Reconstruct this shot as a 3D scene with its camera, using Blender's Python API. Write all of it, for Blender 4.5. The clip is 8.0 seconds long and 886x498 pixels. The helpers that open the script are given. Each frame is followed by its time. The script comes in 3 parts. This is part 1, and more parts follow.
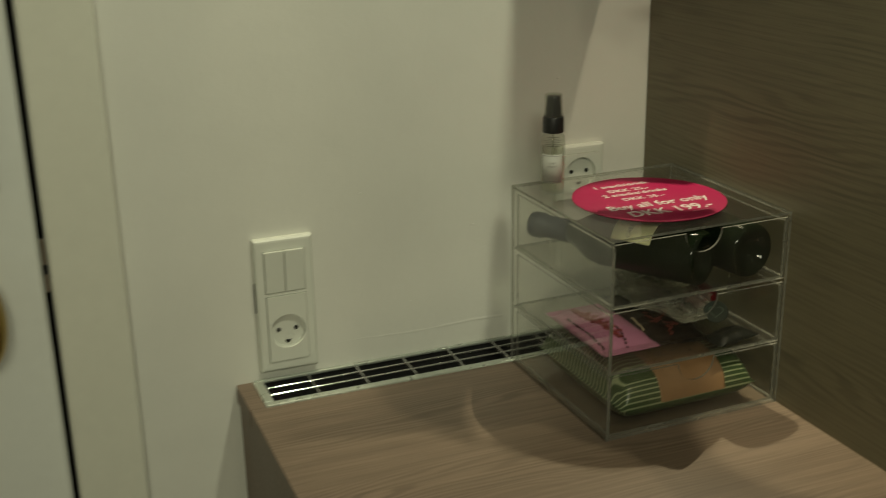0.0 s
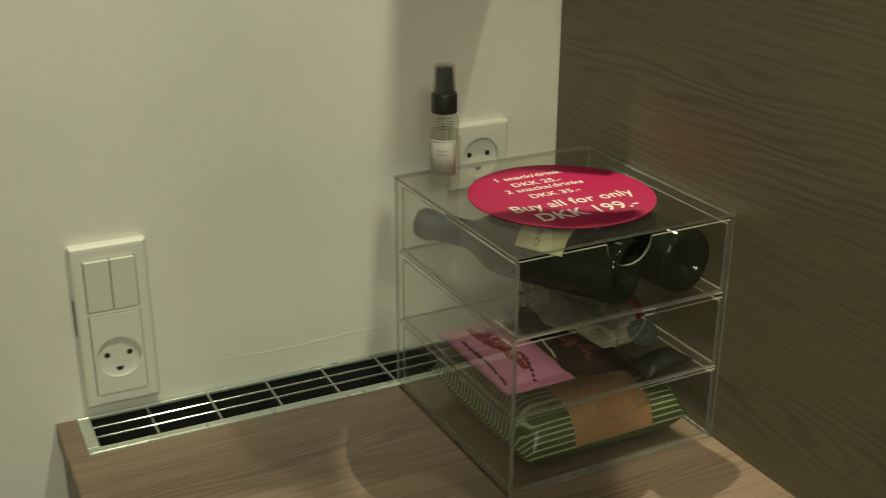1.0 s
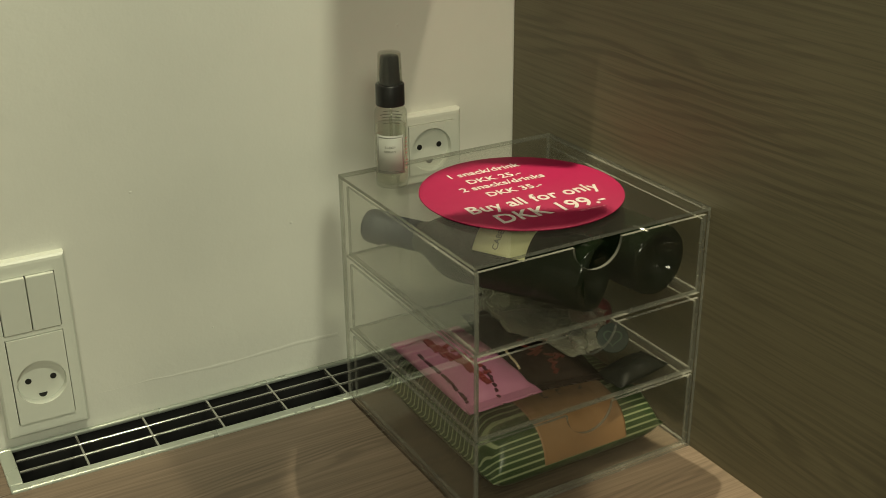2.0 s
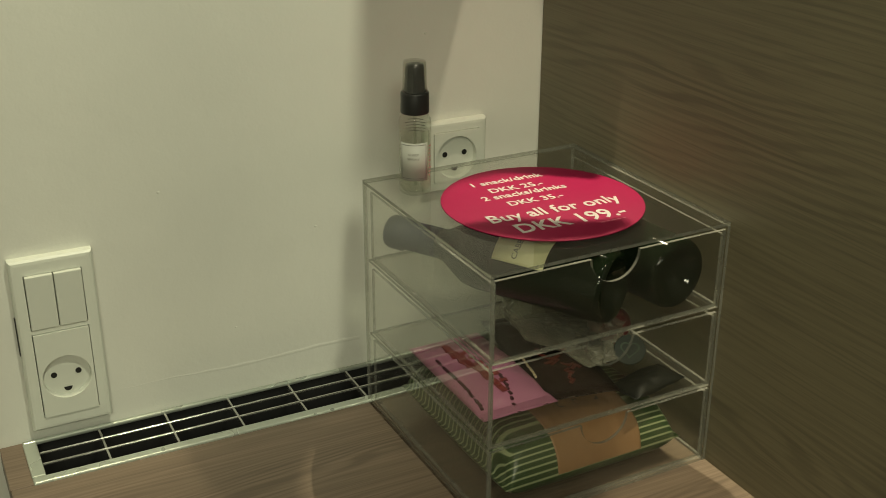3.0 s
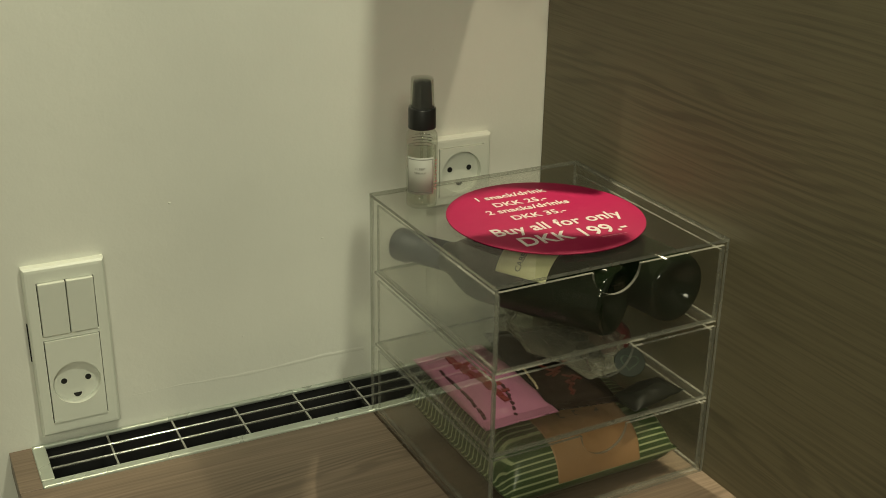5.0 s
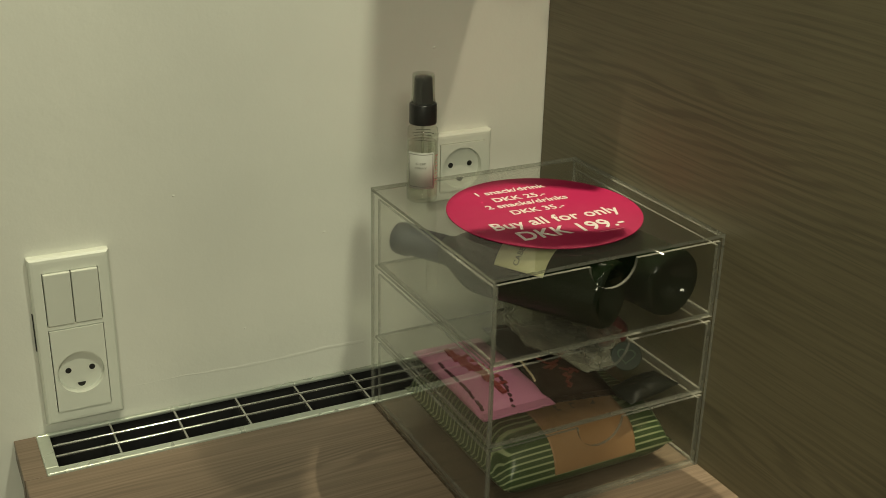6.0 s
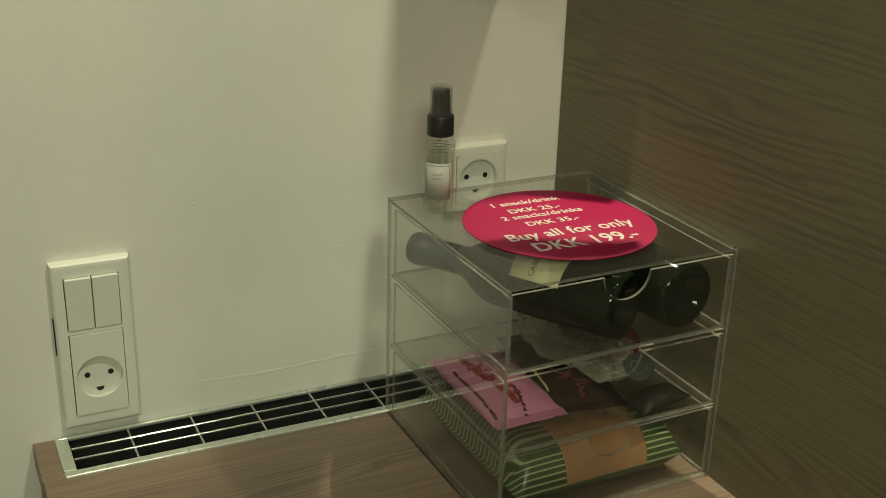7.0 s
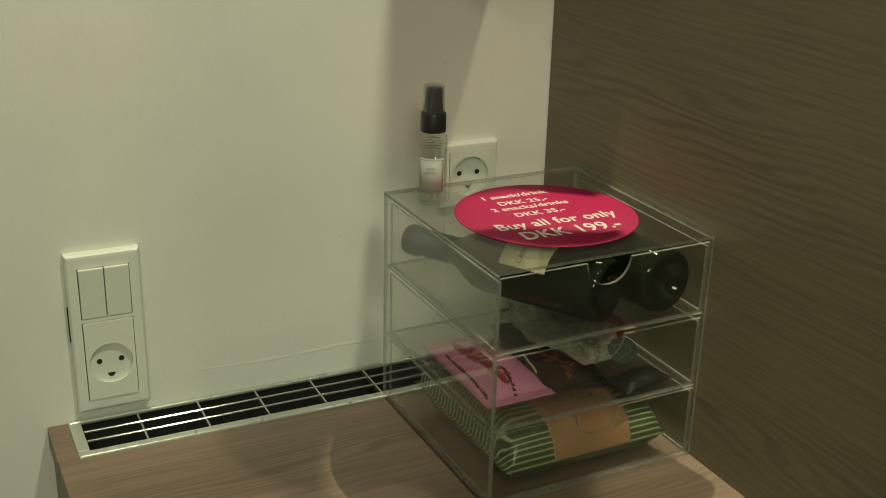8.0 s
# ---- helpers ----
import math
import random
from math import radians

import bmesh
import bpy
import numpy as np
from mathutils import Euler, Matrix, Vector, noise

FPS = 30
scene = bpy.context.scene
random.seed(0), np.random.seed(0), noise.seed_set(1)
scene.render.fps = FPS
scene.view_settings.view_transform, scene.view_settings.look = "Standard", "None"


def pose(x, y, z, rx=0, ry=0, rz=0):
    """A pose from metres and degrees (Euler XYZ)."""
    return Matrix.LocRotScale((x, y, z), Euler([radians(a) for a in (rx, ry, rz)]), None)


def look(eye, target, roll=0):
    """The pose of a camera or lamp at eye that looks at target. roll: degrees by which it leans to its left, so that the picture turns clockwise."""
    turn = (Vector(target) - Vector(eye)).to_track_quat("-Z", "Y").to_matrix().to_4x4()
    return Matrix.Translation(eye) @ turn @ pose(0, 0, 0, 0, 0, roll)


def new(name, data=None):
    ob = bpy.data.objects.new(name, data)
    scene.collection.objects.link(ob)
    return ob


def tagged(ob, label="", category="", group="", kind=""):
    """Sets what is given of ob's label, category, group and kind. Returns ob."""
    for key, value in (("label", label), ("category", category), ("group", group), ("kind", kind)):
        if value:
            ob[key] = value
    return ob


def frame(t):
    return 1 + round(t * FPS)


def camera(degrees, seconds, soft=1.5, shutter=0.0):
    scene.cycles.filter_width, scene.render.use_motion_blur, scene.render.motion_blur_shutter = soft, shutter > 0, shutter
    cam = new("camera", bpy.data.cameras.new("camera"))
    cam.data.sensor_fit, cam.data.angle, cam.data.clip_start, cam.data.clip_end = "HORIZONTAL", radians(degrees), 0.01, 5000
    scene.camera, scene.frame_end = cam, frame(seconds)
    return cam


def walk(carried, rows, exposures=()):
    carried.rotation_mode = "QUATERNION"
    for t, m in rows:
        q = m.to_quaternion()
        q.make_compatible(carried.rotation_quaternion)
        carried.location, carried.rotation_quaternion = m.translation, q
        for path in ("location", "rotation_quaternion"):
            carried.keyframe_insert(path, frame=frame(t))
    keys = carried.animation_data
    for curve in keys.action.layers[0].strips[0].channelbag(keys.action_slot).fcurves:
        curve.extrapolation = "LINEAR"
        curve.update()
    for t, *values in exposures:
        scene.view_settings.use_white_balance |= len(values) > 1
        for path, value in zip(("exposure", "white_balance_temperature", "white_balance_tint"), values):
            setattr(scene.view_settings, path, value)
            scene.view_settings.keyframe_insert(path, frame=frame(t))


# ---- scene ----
cam = camera(42.27, 8.0, 0.8, 0.5)
PATH = [
    (0, (-0.2586, -1.2000, 1.3284), (0.4392, 0.5549, 0.6701), -0.98),
    (0.5, (-0.1897, -1.0913, 1.3169), (0.5935, 0.6229, 0.6474), -0.62),
    (1, (-0.1248, -0.9877, 1.3050), (0.6907, 0.6743, 0.5483), 0.28),
    (1.5, (-0.1017, -0.9207, 1.3006), (0.7887, 0.6836, 0.5048), 0.26),
    (1.7, (-0.0930, -0.9067, 1.2979), (0.7955, 0.6944, 0.4935), -0.30),
    (2.8, (-0.0732, -0.9181, 1.3004), (0.7671, 0.7138, 0.5062), 0.07),
    (3, (-0.0746, -0.9203, 1.3046), (0.7481, 0.7183, 0.5058), 0.24),
    (3.5, (-0.0763, -0.9262, 1.3051), (0.7379, 0.7187, 0.5104), 0.69),
    (4, (-0.0788, -0.9313, 1.3056), (0.7356, 0.7179, 0.5202), 0.74),
    (4.5, (-0.0862, -0.9370, 1.3083), (0.7427, 0.7122, 0.5380), 0.88),
    (4.7, (-0.0874, -0.9358, 1.3085), (0.7426, 0.7132, 0.5391), 0.92),
    (5.8, (-0.0913, -0.9458, 1.3075), (0.7374, 0.7024, 0.5351), 1.09),
    (6, (-0.0922, -0.9499, 1.3094), (0.7331, 0.7005, 0.5381), 1.30),
    (6.5, (-0.0936, -0.9540, 1.3108), (0.7237, 0.7077, 0.5552), 1.33),
    (7, (-0.1007, -0.9591, 1.3114), (0.7099, 0.7081, 0.5609), 1.71),
    (7.5, (-0.1085, -0.9658, 1.3128), (0.7094, 0.7015, 0.5702), 1.86),
    (8, (-0.1214, -1.0152, 1.3134), (0.6934, 0.6594, 0.5842), 1.48),
]
EXPOSURE = [(0.0, -0.32), (0.5, -0.17), (1.0, -0.06), (1.5, 0.06), (4.5, 0.05), (8.0, 0.0)]
walk(cam, [(t, look(eye, target, roll)) for t, eye, target, roll in PATH], EXPOSURE)

# ---- light ----
world = bpy.data.worlds.new("world")
scene.world = world
world.use_nodes = True
world.node_tree.nodes["Background"].inputs["Color"].default_value = (0.5, 0.55, 0.6, 1)
world.node_tree.nodes["Background"].inputs["Strength"].default_value = 0.05


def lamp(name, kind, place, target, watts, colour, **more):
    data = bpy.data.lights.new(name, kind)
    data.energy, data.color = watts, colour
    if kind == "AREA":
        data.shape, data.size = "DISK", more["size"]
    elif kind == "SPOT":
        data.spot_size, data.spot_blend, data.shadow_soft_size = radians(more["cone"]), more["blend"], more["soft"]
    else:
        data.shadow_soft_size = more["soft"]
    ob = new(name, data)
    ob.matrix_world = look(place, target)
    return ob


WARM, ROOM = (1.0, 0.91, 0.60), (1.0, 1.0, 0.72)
# No lamp is seen; beams are placed to match pools, shadows and to fill.
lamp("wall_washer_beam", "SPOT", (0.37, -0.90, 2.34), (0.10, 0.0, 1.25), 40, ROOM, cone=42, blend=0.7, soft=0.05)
# Added broad fill without a known fixture.
lamp("room_fill_beam", "AREA", (-0.70, -2.60, 2.33), (-0.4, -1.6, 0.0), 34, ROOM, size=0.80)
# Unseen beam, cut by the board below to leave a lit wall wedge.
lamp("corner_wedge_beam", "SPOT", (0.4292, -0.40, 2.34), (0.4586, -0.055, 1.30), 30, (1.0, 0.86, 0.60), cone=11.5, blend=0.15, soft=0.012)
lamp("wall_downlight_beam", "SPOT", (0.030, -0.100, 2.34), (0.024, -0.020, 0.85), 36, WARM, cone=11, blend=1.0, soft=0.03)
# Added warm fill for the desk's front right corner.
lamp("desk_front_fill_beam", "SPOT", (0.480, -0.690, 2.34), (0.492, -0.365, 0.75), 62, WARM, cone=9.8, blend=0.35, soft=0.012)
# Added fill for the wood panel and the box contents.
lamp("panel_fill_beam", "SPOT", (-0.35, -1.50, 2.34), (0.470, -0.300, 1.00), 24, WARM, cone=24, blend=1.0, soft=0.06)
# Added low beam for the sticker and the desk shadows; no lamp known there.
lamp("low_helper_beam", "SPOT", (0.482, -0.142, 1.275), (0.352, -0.413, 0.750), 8.8, WARM, cone=96, blend=0.5, soft=0.0018)
# Added beam whose plate leaves a rounded shade outline on the desk.
lamp("desk_helper_beam", "SPOT", (0.10, -0.58, 2.34), (0.17, -0.32, 0.75), 23, WARM, cone=26, blend=0.6, soft=0.0025)


# ---- materials ----
def nodes_of(name):
    m = bpy.data.materials.new(name)
    m.use_nodes = True
    t = m.node_tree
    return m, t, t.nodes["Principled BSDF"]


def link(t, a, b):
    t.links.new(a, b)


def coords(t, scale, kind="Object"):
    c, m = t.nodes.new("ShaderNodeTexCoord"), t.nodes.new("ShaderNodeMapping")
    m.inputs["Scale"].default_value = scale
    link(t, c.outputs[kind], m.inputs["Vector"])
    return m.outputs["Vector"]


def noise_at(t, scale, detail=4.0, rough=0.55, stretch=(1, 1, 1), distortion=0.0):
    n = t.nodes.new("ShaderNodeTexNoise")
    n.inputs["Scale"].default_value, n.inputs["Detail"].default_value = scale, detail
    n.inputs["Roughness"].default_value, n.inputs["Distortion"].default_value = rough, distortion
    link(t, coords(t, stretch), n.inputs["Vector"])
    return n.outputs["Fac"]


def ramp(t, fac, *stops):
    r = t.nodes.new("ShaderNodeValToRGB")
    while len(r.color_ramp.elements) < len(stops):
        r.color_ramp.elements.new(0.5)
    for e, (p, c) in zip(r.color_ramp.elements, stops):
        e.position, e.color = p, (*c, 1)
    link(t, fac, r.inputs["Fac"])
    return r.outputs["Color"]


def mixed(t, fac, a, b, how="MIX"):
    m = t.nodes.new("ShaderNodeMix")
    m.data_type, m.blend_type = "RGBA", how
    if isinstance(fac, float):
        m.inputs["Factor"].default_value = fac
    else:
        link(t, fac, m.inputs["Factor"])
    for socket, v in ((m.inputs[6], a), (m.inputs[7], b)):
        if isinstance(v, tuple):
            socket.default_value = (*v, 1)
        else:
            link(t, v, socket)
    return m.outputs[2]


def bump(t, p, height, strength, distance):
    b = t.nodes.new("ShaderNodeBump")
    b.inputs["Strength"].default_value, b.inputs["Distance"].default_value = strength, distance
    link(t, height, b.inputs["Height"])
    link(t, b.outputs["Normal"], p.inputs["Normal"])


def plain(name, colour, rough=0.5, metal=0.0, vary=0.12, scale=40.0, relief=0.0, coat=0.0, spec=0.5):
    """A surface of one colour with two scales of variation, in tone and in gloss."""
    m, t, p = nodes_of(name)
    fine, broad = noise_at(t, scale, 5.0), noise_at(t, scale / 9, 2.0)
    lo, hi = tuple(c * (1 - vary) for c in colour), tuple(min(1, c * (1 + vary)) for c in colour)
    c = mixed(t, fine, lo, hi)
    c = mixed(t, broad, c, mixed(t, 0.5, c, lo))
    link(t, c, p.inputs["Base Color"])
    r = t.nodes.new("ShaderNodeMapRange")
    r.inputs["To Min"].default_value, r.inputs["To Max"].default_value = rough * 0.8, min(1, rough * 1.2)
    link(t, broad, r.inputs["Value"])
    link(t, r.outputs["Result"], p.inputs["Roughness"])
    p.inputs["Metallic"].default_value, p.inputs["Coat Weight"].default_value = metal, coat
    p.inputs["Specular IOR Level"].default_value = spec
    if relief:
        bump(t, p, fine, 0.6, relief)
    return m


def worked(t, how, a, b, c=None):
    """A sum of sockets and numbers."""
    n = t.nodes.new("ShaderNodeMath")
    n.operation = how
    for socket, v in zip(n.inputs, (a, b, c)):
        if isinstance(v, (int, float)):
            socket.default_value = v
        elif v is not None:
            link(t, v, socket)
    return n.outputs[0]


def laminate(name, dark, mid, light, along, rough=0.45, period=0.008, strength=0.8, patch=(0.42, 0.60)):
    """Wood-print laminate: wavy growth rings in clusters, fine streaks, pores, slow patches. along: the axis of the grain."""
    m, t, p = nodes_of(name)

    def grain(across, lengthwise, detail, rough_n=0.55, distortion=0.0):
        s = [across] * 3
        s[along] = lengthwise
        return noise_at(t, 1.0, detail, rough_n, tuple(s), distortion)

    c, parts = t.nodes.new("ShaderNodeTexCoord"), t.nodes.new("ShaderNodeSeparateXYZ")
    link(t, c.outputs["Object"], parts.inputs[0])
    v = parts.outputs[2 if along == 1 else 1]
    v = worked(t, "MULTIPLY_ADD", grain(8.0, 1.1, 3.0), 0.15, v)
    v = worked(t, "MULTIPLY_ADD", grain(45.0, 5.0, 3.0), 0.007, v)
    ring = worked(t, "MULTIPLY_ADD", worked(t, "SINE", worked(t, "MULTIPLY", v, 6.283 / period), 0), 0.5, 0.5)
    cluster = ramp(t, grain(15.0, 2.0, 3.0), (patch[0], (0, 0, 0)), (patch[1], (1, 1, 1)))
    streak, pore = grain(330.0, 5.0, 3.0), grain(900.0, 16.0, 2.0)
    broad = grain(6.0, 1.8, 3.0)
    col = ramp(t, broad, (0.38, tuple(k * 0.93 for k in mid)), (0.62, tuple(k * 1.06 for k in mid)))
    col = mixed(t, ramp(t, streak, (0.36, (1, 1, 1)), (0.52, (0, 0, 0))), col, mixed(t, 0.38, col, dark))
    col = mixed(t, ramp(t, streak, (0.54, (0, 0, 0)), (0.70, (1, 1, 1))), col, mixed(t, 0.45, col, light))
    line = ramp(t, ring, (0.50, (0, 0, 0)), (0.88, (strength,) * 3))
    pale = ramp(t, ring, (0.04, (strength * 0.5,) * 3), (0.40, (0, 0, 0)))
    col = mixed(t, worked(t, "MULTIPLY", line, cluster), col, dark)
    col = mixed(t, worked(t, "MULTIPLY", pale, cluster), col, light)
    col = mixed(t, ramp(t, pore, (0.34, (1, 1, 1)), (0.46, (0, 0, 0))), col, mixed(t, 0.35, col, dark))
    link(t, col, p.inputs["Base Color"])
    r = t.nodes.new("ShaderNodeMapRange")
    r.inputs["To Min"].default_value, r.inputs["To Max"].default_value = rough * 0.85, rough * 1.25
    link(t, broad, r.inputs["Value"])
    link(t, r.outputs["Result"], p.inputs["Roughness"])
    bump(t, p, streak, 0.12, 0.0002)
    return m


def paint(name, colour):
    """Rolled wall paint: fine stipple, faint patches."""
    m, t, p = nodes_of(name)
    stipple, patch = noise_at(t, 420.0, 3.0), noise_at(t, 5.0, 4.0, 0.6)
    dark = tuple(c * 0.93 for c in colour)
    link(t, mixed(t, ramp(t, patch, (0.35, (0, 0, 0)), (0.7, (1, 1, 1))), dark, colour), p.inputs["Base Color"])
    p.inputs["Roughness"].default_value = 0.55
    p.inputs["Specular IOR Level"].default_value = 0.35
    add = t.nodes.new("ShaderNodeMath")
    add.operation, add.inputs[1].default_value = "MULTIPLY_ADD", 0.25
    link(t, stipple, add.inputs[0])
    link(t, noise_at(t, 45.0, 3.0), add.inputs[2])
    bump(t, p, add.outputs[0], 0.35, 0.0012)
    return m


def clear_sheet(name, tint, ior=1.49, rough=0.02, haze=0.0, haze_tint=(0.8, 0.8, 0.8)):
    """Clear plastic sheet: light passes straight, the gloss follows the angle, a little surface haze."""
    m, t, p = nodes_of(name)
    through_it, gloss, mix = (t.nodes.new(k) for k in ("ShaderNodeBsdfTransparent", "ShaderNodeBsdfGlossy", "ShaderNodeMixShader"))
    face, fifth, fres = t.nodes.new("ShaderNodeLayerWeight"), t.nodes.new("ShaderNodeMath"), t.nodes.new("ShaderNodeMapRange")
    face.inputs["Blend"].default_value = 0.5
    fifth.operation, fifth.inputs[1].default_value = "POWER", 5.0
    link(t, face.outputs["Facing"], fifth.inputs[0])
    link(t, fifth.outputs[0], fres.inputs["Value"])
    fres.inputs["To Min"].default_value, fres.inputs["To Max"].default_value = ((ior - 1) / (ior + 1)) ** 2, 0.9
    through_it.inputs["Color"].default_value = (*tint, 1)
    gloss.inputs["Roughness"].default_value = rough
    link(t, fres.outputs["Result"], mix.inputs["Fac"])
    base = through_it.outputs[0]
    if haze:
        veil, dust = t.nodes.new("ShaderNodeMixShader"), t.nodes.new("ShaderNodeBsdfDiffuse")
        dust.inputs["Color"].default_value = (*haze_tint, 1)
        k = t.nodes.new("ShaderNodeMapRange")
        k.inputs["To Min"].default_value, k.inputs["To Max"].default_value = haze * 0.4, haze * 1.6
        link(t, noise_at(t, 25.0, 4.0), k.inputs["Value"])
        link(t, k.outputs["Result"], veil.inputs["Fac"])
        link(t, base, veil.inputs[1]), link(t, dust.outputs[0], veil.inputs[2])
        base = veil.outputs[0]
    link(t, base, mix.inputs[1]), link(t, gloss.outputs[0], mix.inputs[2])
    link(t, mix.outputs[0], t.nodes["Material Output"].inputs["Surface"])
    return m


scene.cycles.transparent_max_bounces, scene.cycles.max_bounces = 48, 16

WALL = paint("white_wall_paint", (0.74, 0.74, 0.68))
# Grey put on the unseen walls to lower bounce and reflections.
DIMMED_WALL = paint("dimmed_wall_paint", (0.22, 0.22, 0.20))
CEILING = paint("ceiling_paint", (0.78, 0.78, 0.74))
DOOR_PAINT = plain("white_door_paint", (0.72, 0.74, 0.70), 0.35, vary=0.05, scale=60)
CASING_PAINT = plain("cream_casing_paint", (0.70, 0.70, 0.61), 0.4, vary=0.06, scale=60)
DESK_WOOD = laminate("brown_wood_laminate", (0.082, 0.058, 0.041), (0.172, 0.125, 0.090), (0.236, 0.176, 0.132), 0, 0.45, 0.0058, 0.50, (0.40, 0.62))
PANEL_WOOD = laminate("dark_olive_wood_laminate", (0.083, 0.072, 0.045), (0.150, 0.131, 0.081), (0.184, 0.162, 0.104), 1, 0.5, 0.0090, 0.62, (0.46, 0.66))
FLOOR_WOOD = laminate("floor_wood", (0.12, 0.08, 0.05), (0.2, 0.14, 0.09), (0.28, 0.2, 0.13), 1)
CHROME = plain("brushed_aluminium", (0.56, 0.56, 0.53), 0.09, 0.85, vary=0.10, scale=300)
FRAME_METAL = plain("pale_anodised_frame", (0.47, 0.51, 0.45), 0.28, 0.5, vary=0.08, scale=200)
# Near-black for the metal parts and for the door gap's painted shade.
DARK_METAL_AND_GAP = plain("dark_metal_and_gap_shade", (0.010, 0.010, 0.010), 0.7, vary=0.3)
PLASTIC = plain("white_socket_plastic", (0.68, 0.70, 0.63), 0.32, vary=0.03, scale=90)
# Near-black that stands in for shade inside socket holes and gaps.
HOLE_SHADE = plain("hole_shade", (0.012, 0.012, 0.011), 0.6)
BLACK = plain("black_plastic", (0.012, 0.012, 0.012), 0.35, vary=0.3)
BRASS = plain("aged_brass", (0.50, 0.36, 0.12), 0.35, 1.0, vary=0.2)
ACRYLIC = clear_sheet("clear_acrylic", (0.963, 0.963, 0.948), haze=0.004)
EDGE = clear_sheet("acrylic_edge", (0.55, 0.56, 0.50), rough=0.14, haze=0.34, haze_tint=(0.36, 0.36, 0.32))
PINK = plain("magenta_print", (0.195, 0.0022, 0.036), 0.5, spec=0.2, vary=0.06, scale=200)
WHITE_INK = plain("white_ink", (0.36, 0.345, 0.33), 0.5, spec=0.3, vary=0.03)


# ---- building helpers ----
def thing(name, place, label, category, group="", kind="", rz=0.0):
    ob = new(name)
    ob.empty_display_size = 0.02
    ob.matrix_basis = pose(*place, 0, 0, rz)
    return tagged(ob, label, category, group, kind)


def part(name, bm, material, parent=None, label="", smooth=False, at=None):
    """One mesh object under a thing or a part."""
    me = bpy.data.meshes.new(name)
    bmesh.ops.recalc_face_normals(bm, faces=bm.faces[:])
    for f in bm.faces:
        f.smooth = smooth
    bm.to_mesh(me)
    bm.free()
    for m in material if isinstance(material, (list, tuple)) else (material,):
        me.materials.append(m)
    ob = new(name, me)
    if parent:
        ob.parent = parent
    if at is not None:
        ob.matrix_basis = at
    return tagged(ob, label)


def block(x0, x1, y0, y1, z0, z1, bevel=0.0, segments=2, bm=None):
    bm = bm or bmesh.new()
    made = bmesh.ops.create_cube(bm, size=1.0)["verts"]
    for v in made:
        v.co = ((x0 + x1) / 2 + v.co.x * (x1 - x0), (y0 + y1) / 2 + v.co.y * (y1 - y0), (z0 + z1) / 2 + v.co.z * (z1 - z0))
    if bevel:
        edges = list({e for v in made for e in v.link_edges})
        bmesh.ops.bevel(bm, geom=edges, offset=bevel, segments=segments, affect="EDGES", profile=0.5)
    return bm


def lathe(profile, steps=40, bm=None, m=None):
    """A turned body from (radius, height) rows."""
    bm = bm or bmesh.new()
    rings = []
    for r, z in profile:
        if r < 1e-6:
            rings.append([bm.verts.new((0, 0, z))])
        else:
            rings.append([bm.verts.new((r * math.cos(2 * math.pi * k / steps), r * math.sin(2 * math.pi * k / steps), z)) for k in range(steps)])
    for a, b in zip(rings, rings[1:]):
        for k in range(steps):
            n = (k + 1) % steps
            if len(a) == 1 and len(b) > 1:
                bm.faces.new((a[0], b[n], b[k]))
            elif len(b) == 1 and len(a) > 1:
                bm.faces.new((a[k], a[n], b[0]))
            elif len(a) > 1:
                bm.faces.new((a[k], a[n], b[n], b[k]))
    if m is not None:
        bm.transform(m)
    return bm


def outline_plate(points, depth):
    """A flat outline in x and y, made solid downwards by depth."""
    bm = bmesh.new()
    f = bm.faces.new([bm.verts.new((x, y, 0)) for x, y in points])
    out = bmesh.ops.extrude_face_region(bm, geom=[f])
    bmesh.ops.translate(bm, verts=[v for v in out["geom"] if isinstance(v, bmesh.types.BMVert)], vec=(0, 0, -depth))
    return bm


def lettering(name, text, size, parent, material, m, align="LEFT", thick=0.00012, stretch=1.0, bold=0.0):
    """Words in the built-in font, as a thin mesh."""
    cu = bpy.data.curves.new(name, "FONT")
    cu.body, cu.size, cu.align_x, cu.extrude, cu.space_character, cu.offset = text, size, align, thick, 1.02, bold
    cu.resolution_u = 3
    tmp = new(name, cu)
    me = bpy.data.meshes.new_from_object(tmp.evaluated_get(bpy.context.evaluated_depsgraph_get()))
    bpy.data.objects.remove(tmp)
    me.materials.clear()
    me.materials.append(material)
    me.transform(Matrix.Diagonal((stretch, 1, 1, 1)))
    ob = new(name, me)
    ob.parent, ob.matrix_basis = parent, m
    return ob


def setting(name, bm, material, label, category):
    return tagged(part(name, bm, material), label, category, kind="structure")


# ---- the room ----
DESK_Z = 0.75
PANEL_X = 0.4906
setting("floor", block(-2.2, 2.4, -3.6, 0.15, -0.05, 0.0), FLOOR_WOOD, "brown wood floor under the desk", "floor")
setting("ceiling", block(-2.2, 2.4, -3.6, 0.15, 2.40, 2.45), CEILING, "plain white painted ceiling", "ceiling")
setting("wall_north", block(-0.2255, 2.4, 0.0, 0.12, 0.0, 2.40), WALL, "white painted wall behind the desk", "wall")
setting("wall_north_end", block(-2.2, -1.10, 0.0, 0.12, 0.0, 2.40), WALL, "white painted wall beside the door", "wall")
setting("wall_north_lintel", block(-1.10, -0.2257, 0.0, 0.12, 2.08, 2.40), WALL, "white painted wall over the door", "wall")
setting("wall_west", block(-2.3, -2.2, -3.6, 0.15, 0.0, 2.40), WALL, "plain white painted wall", "wall")
setting("wall_south", block(-2.2, 2.4, -3.7, -3.6, 0.0, 2.40), DIMMED_WALL, "plain unseen wall coloured grey to dim reflections", "wall")
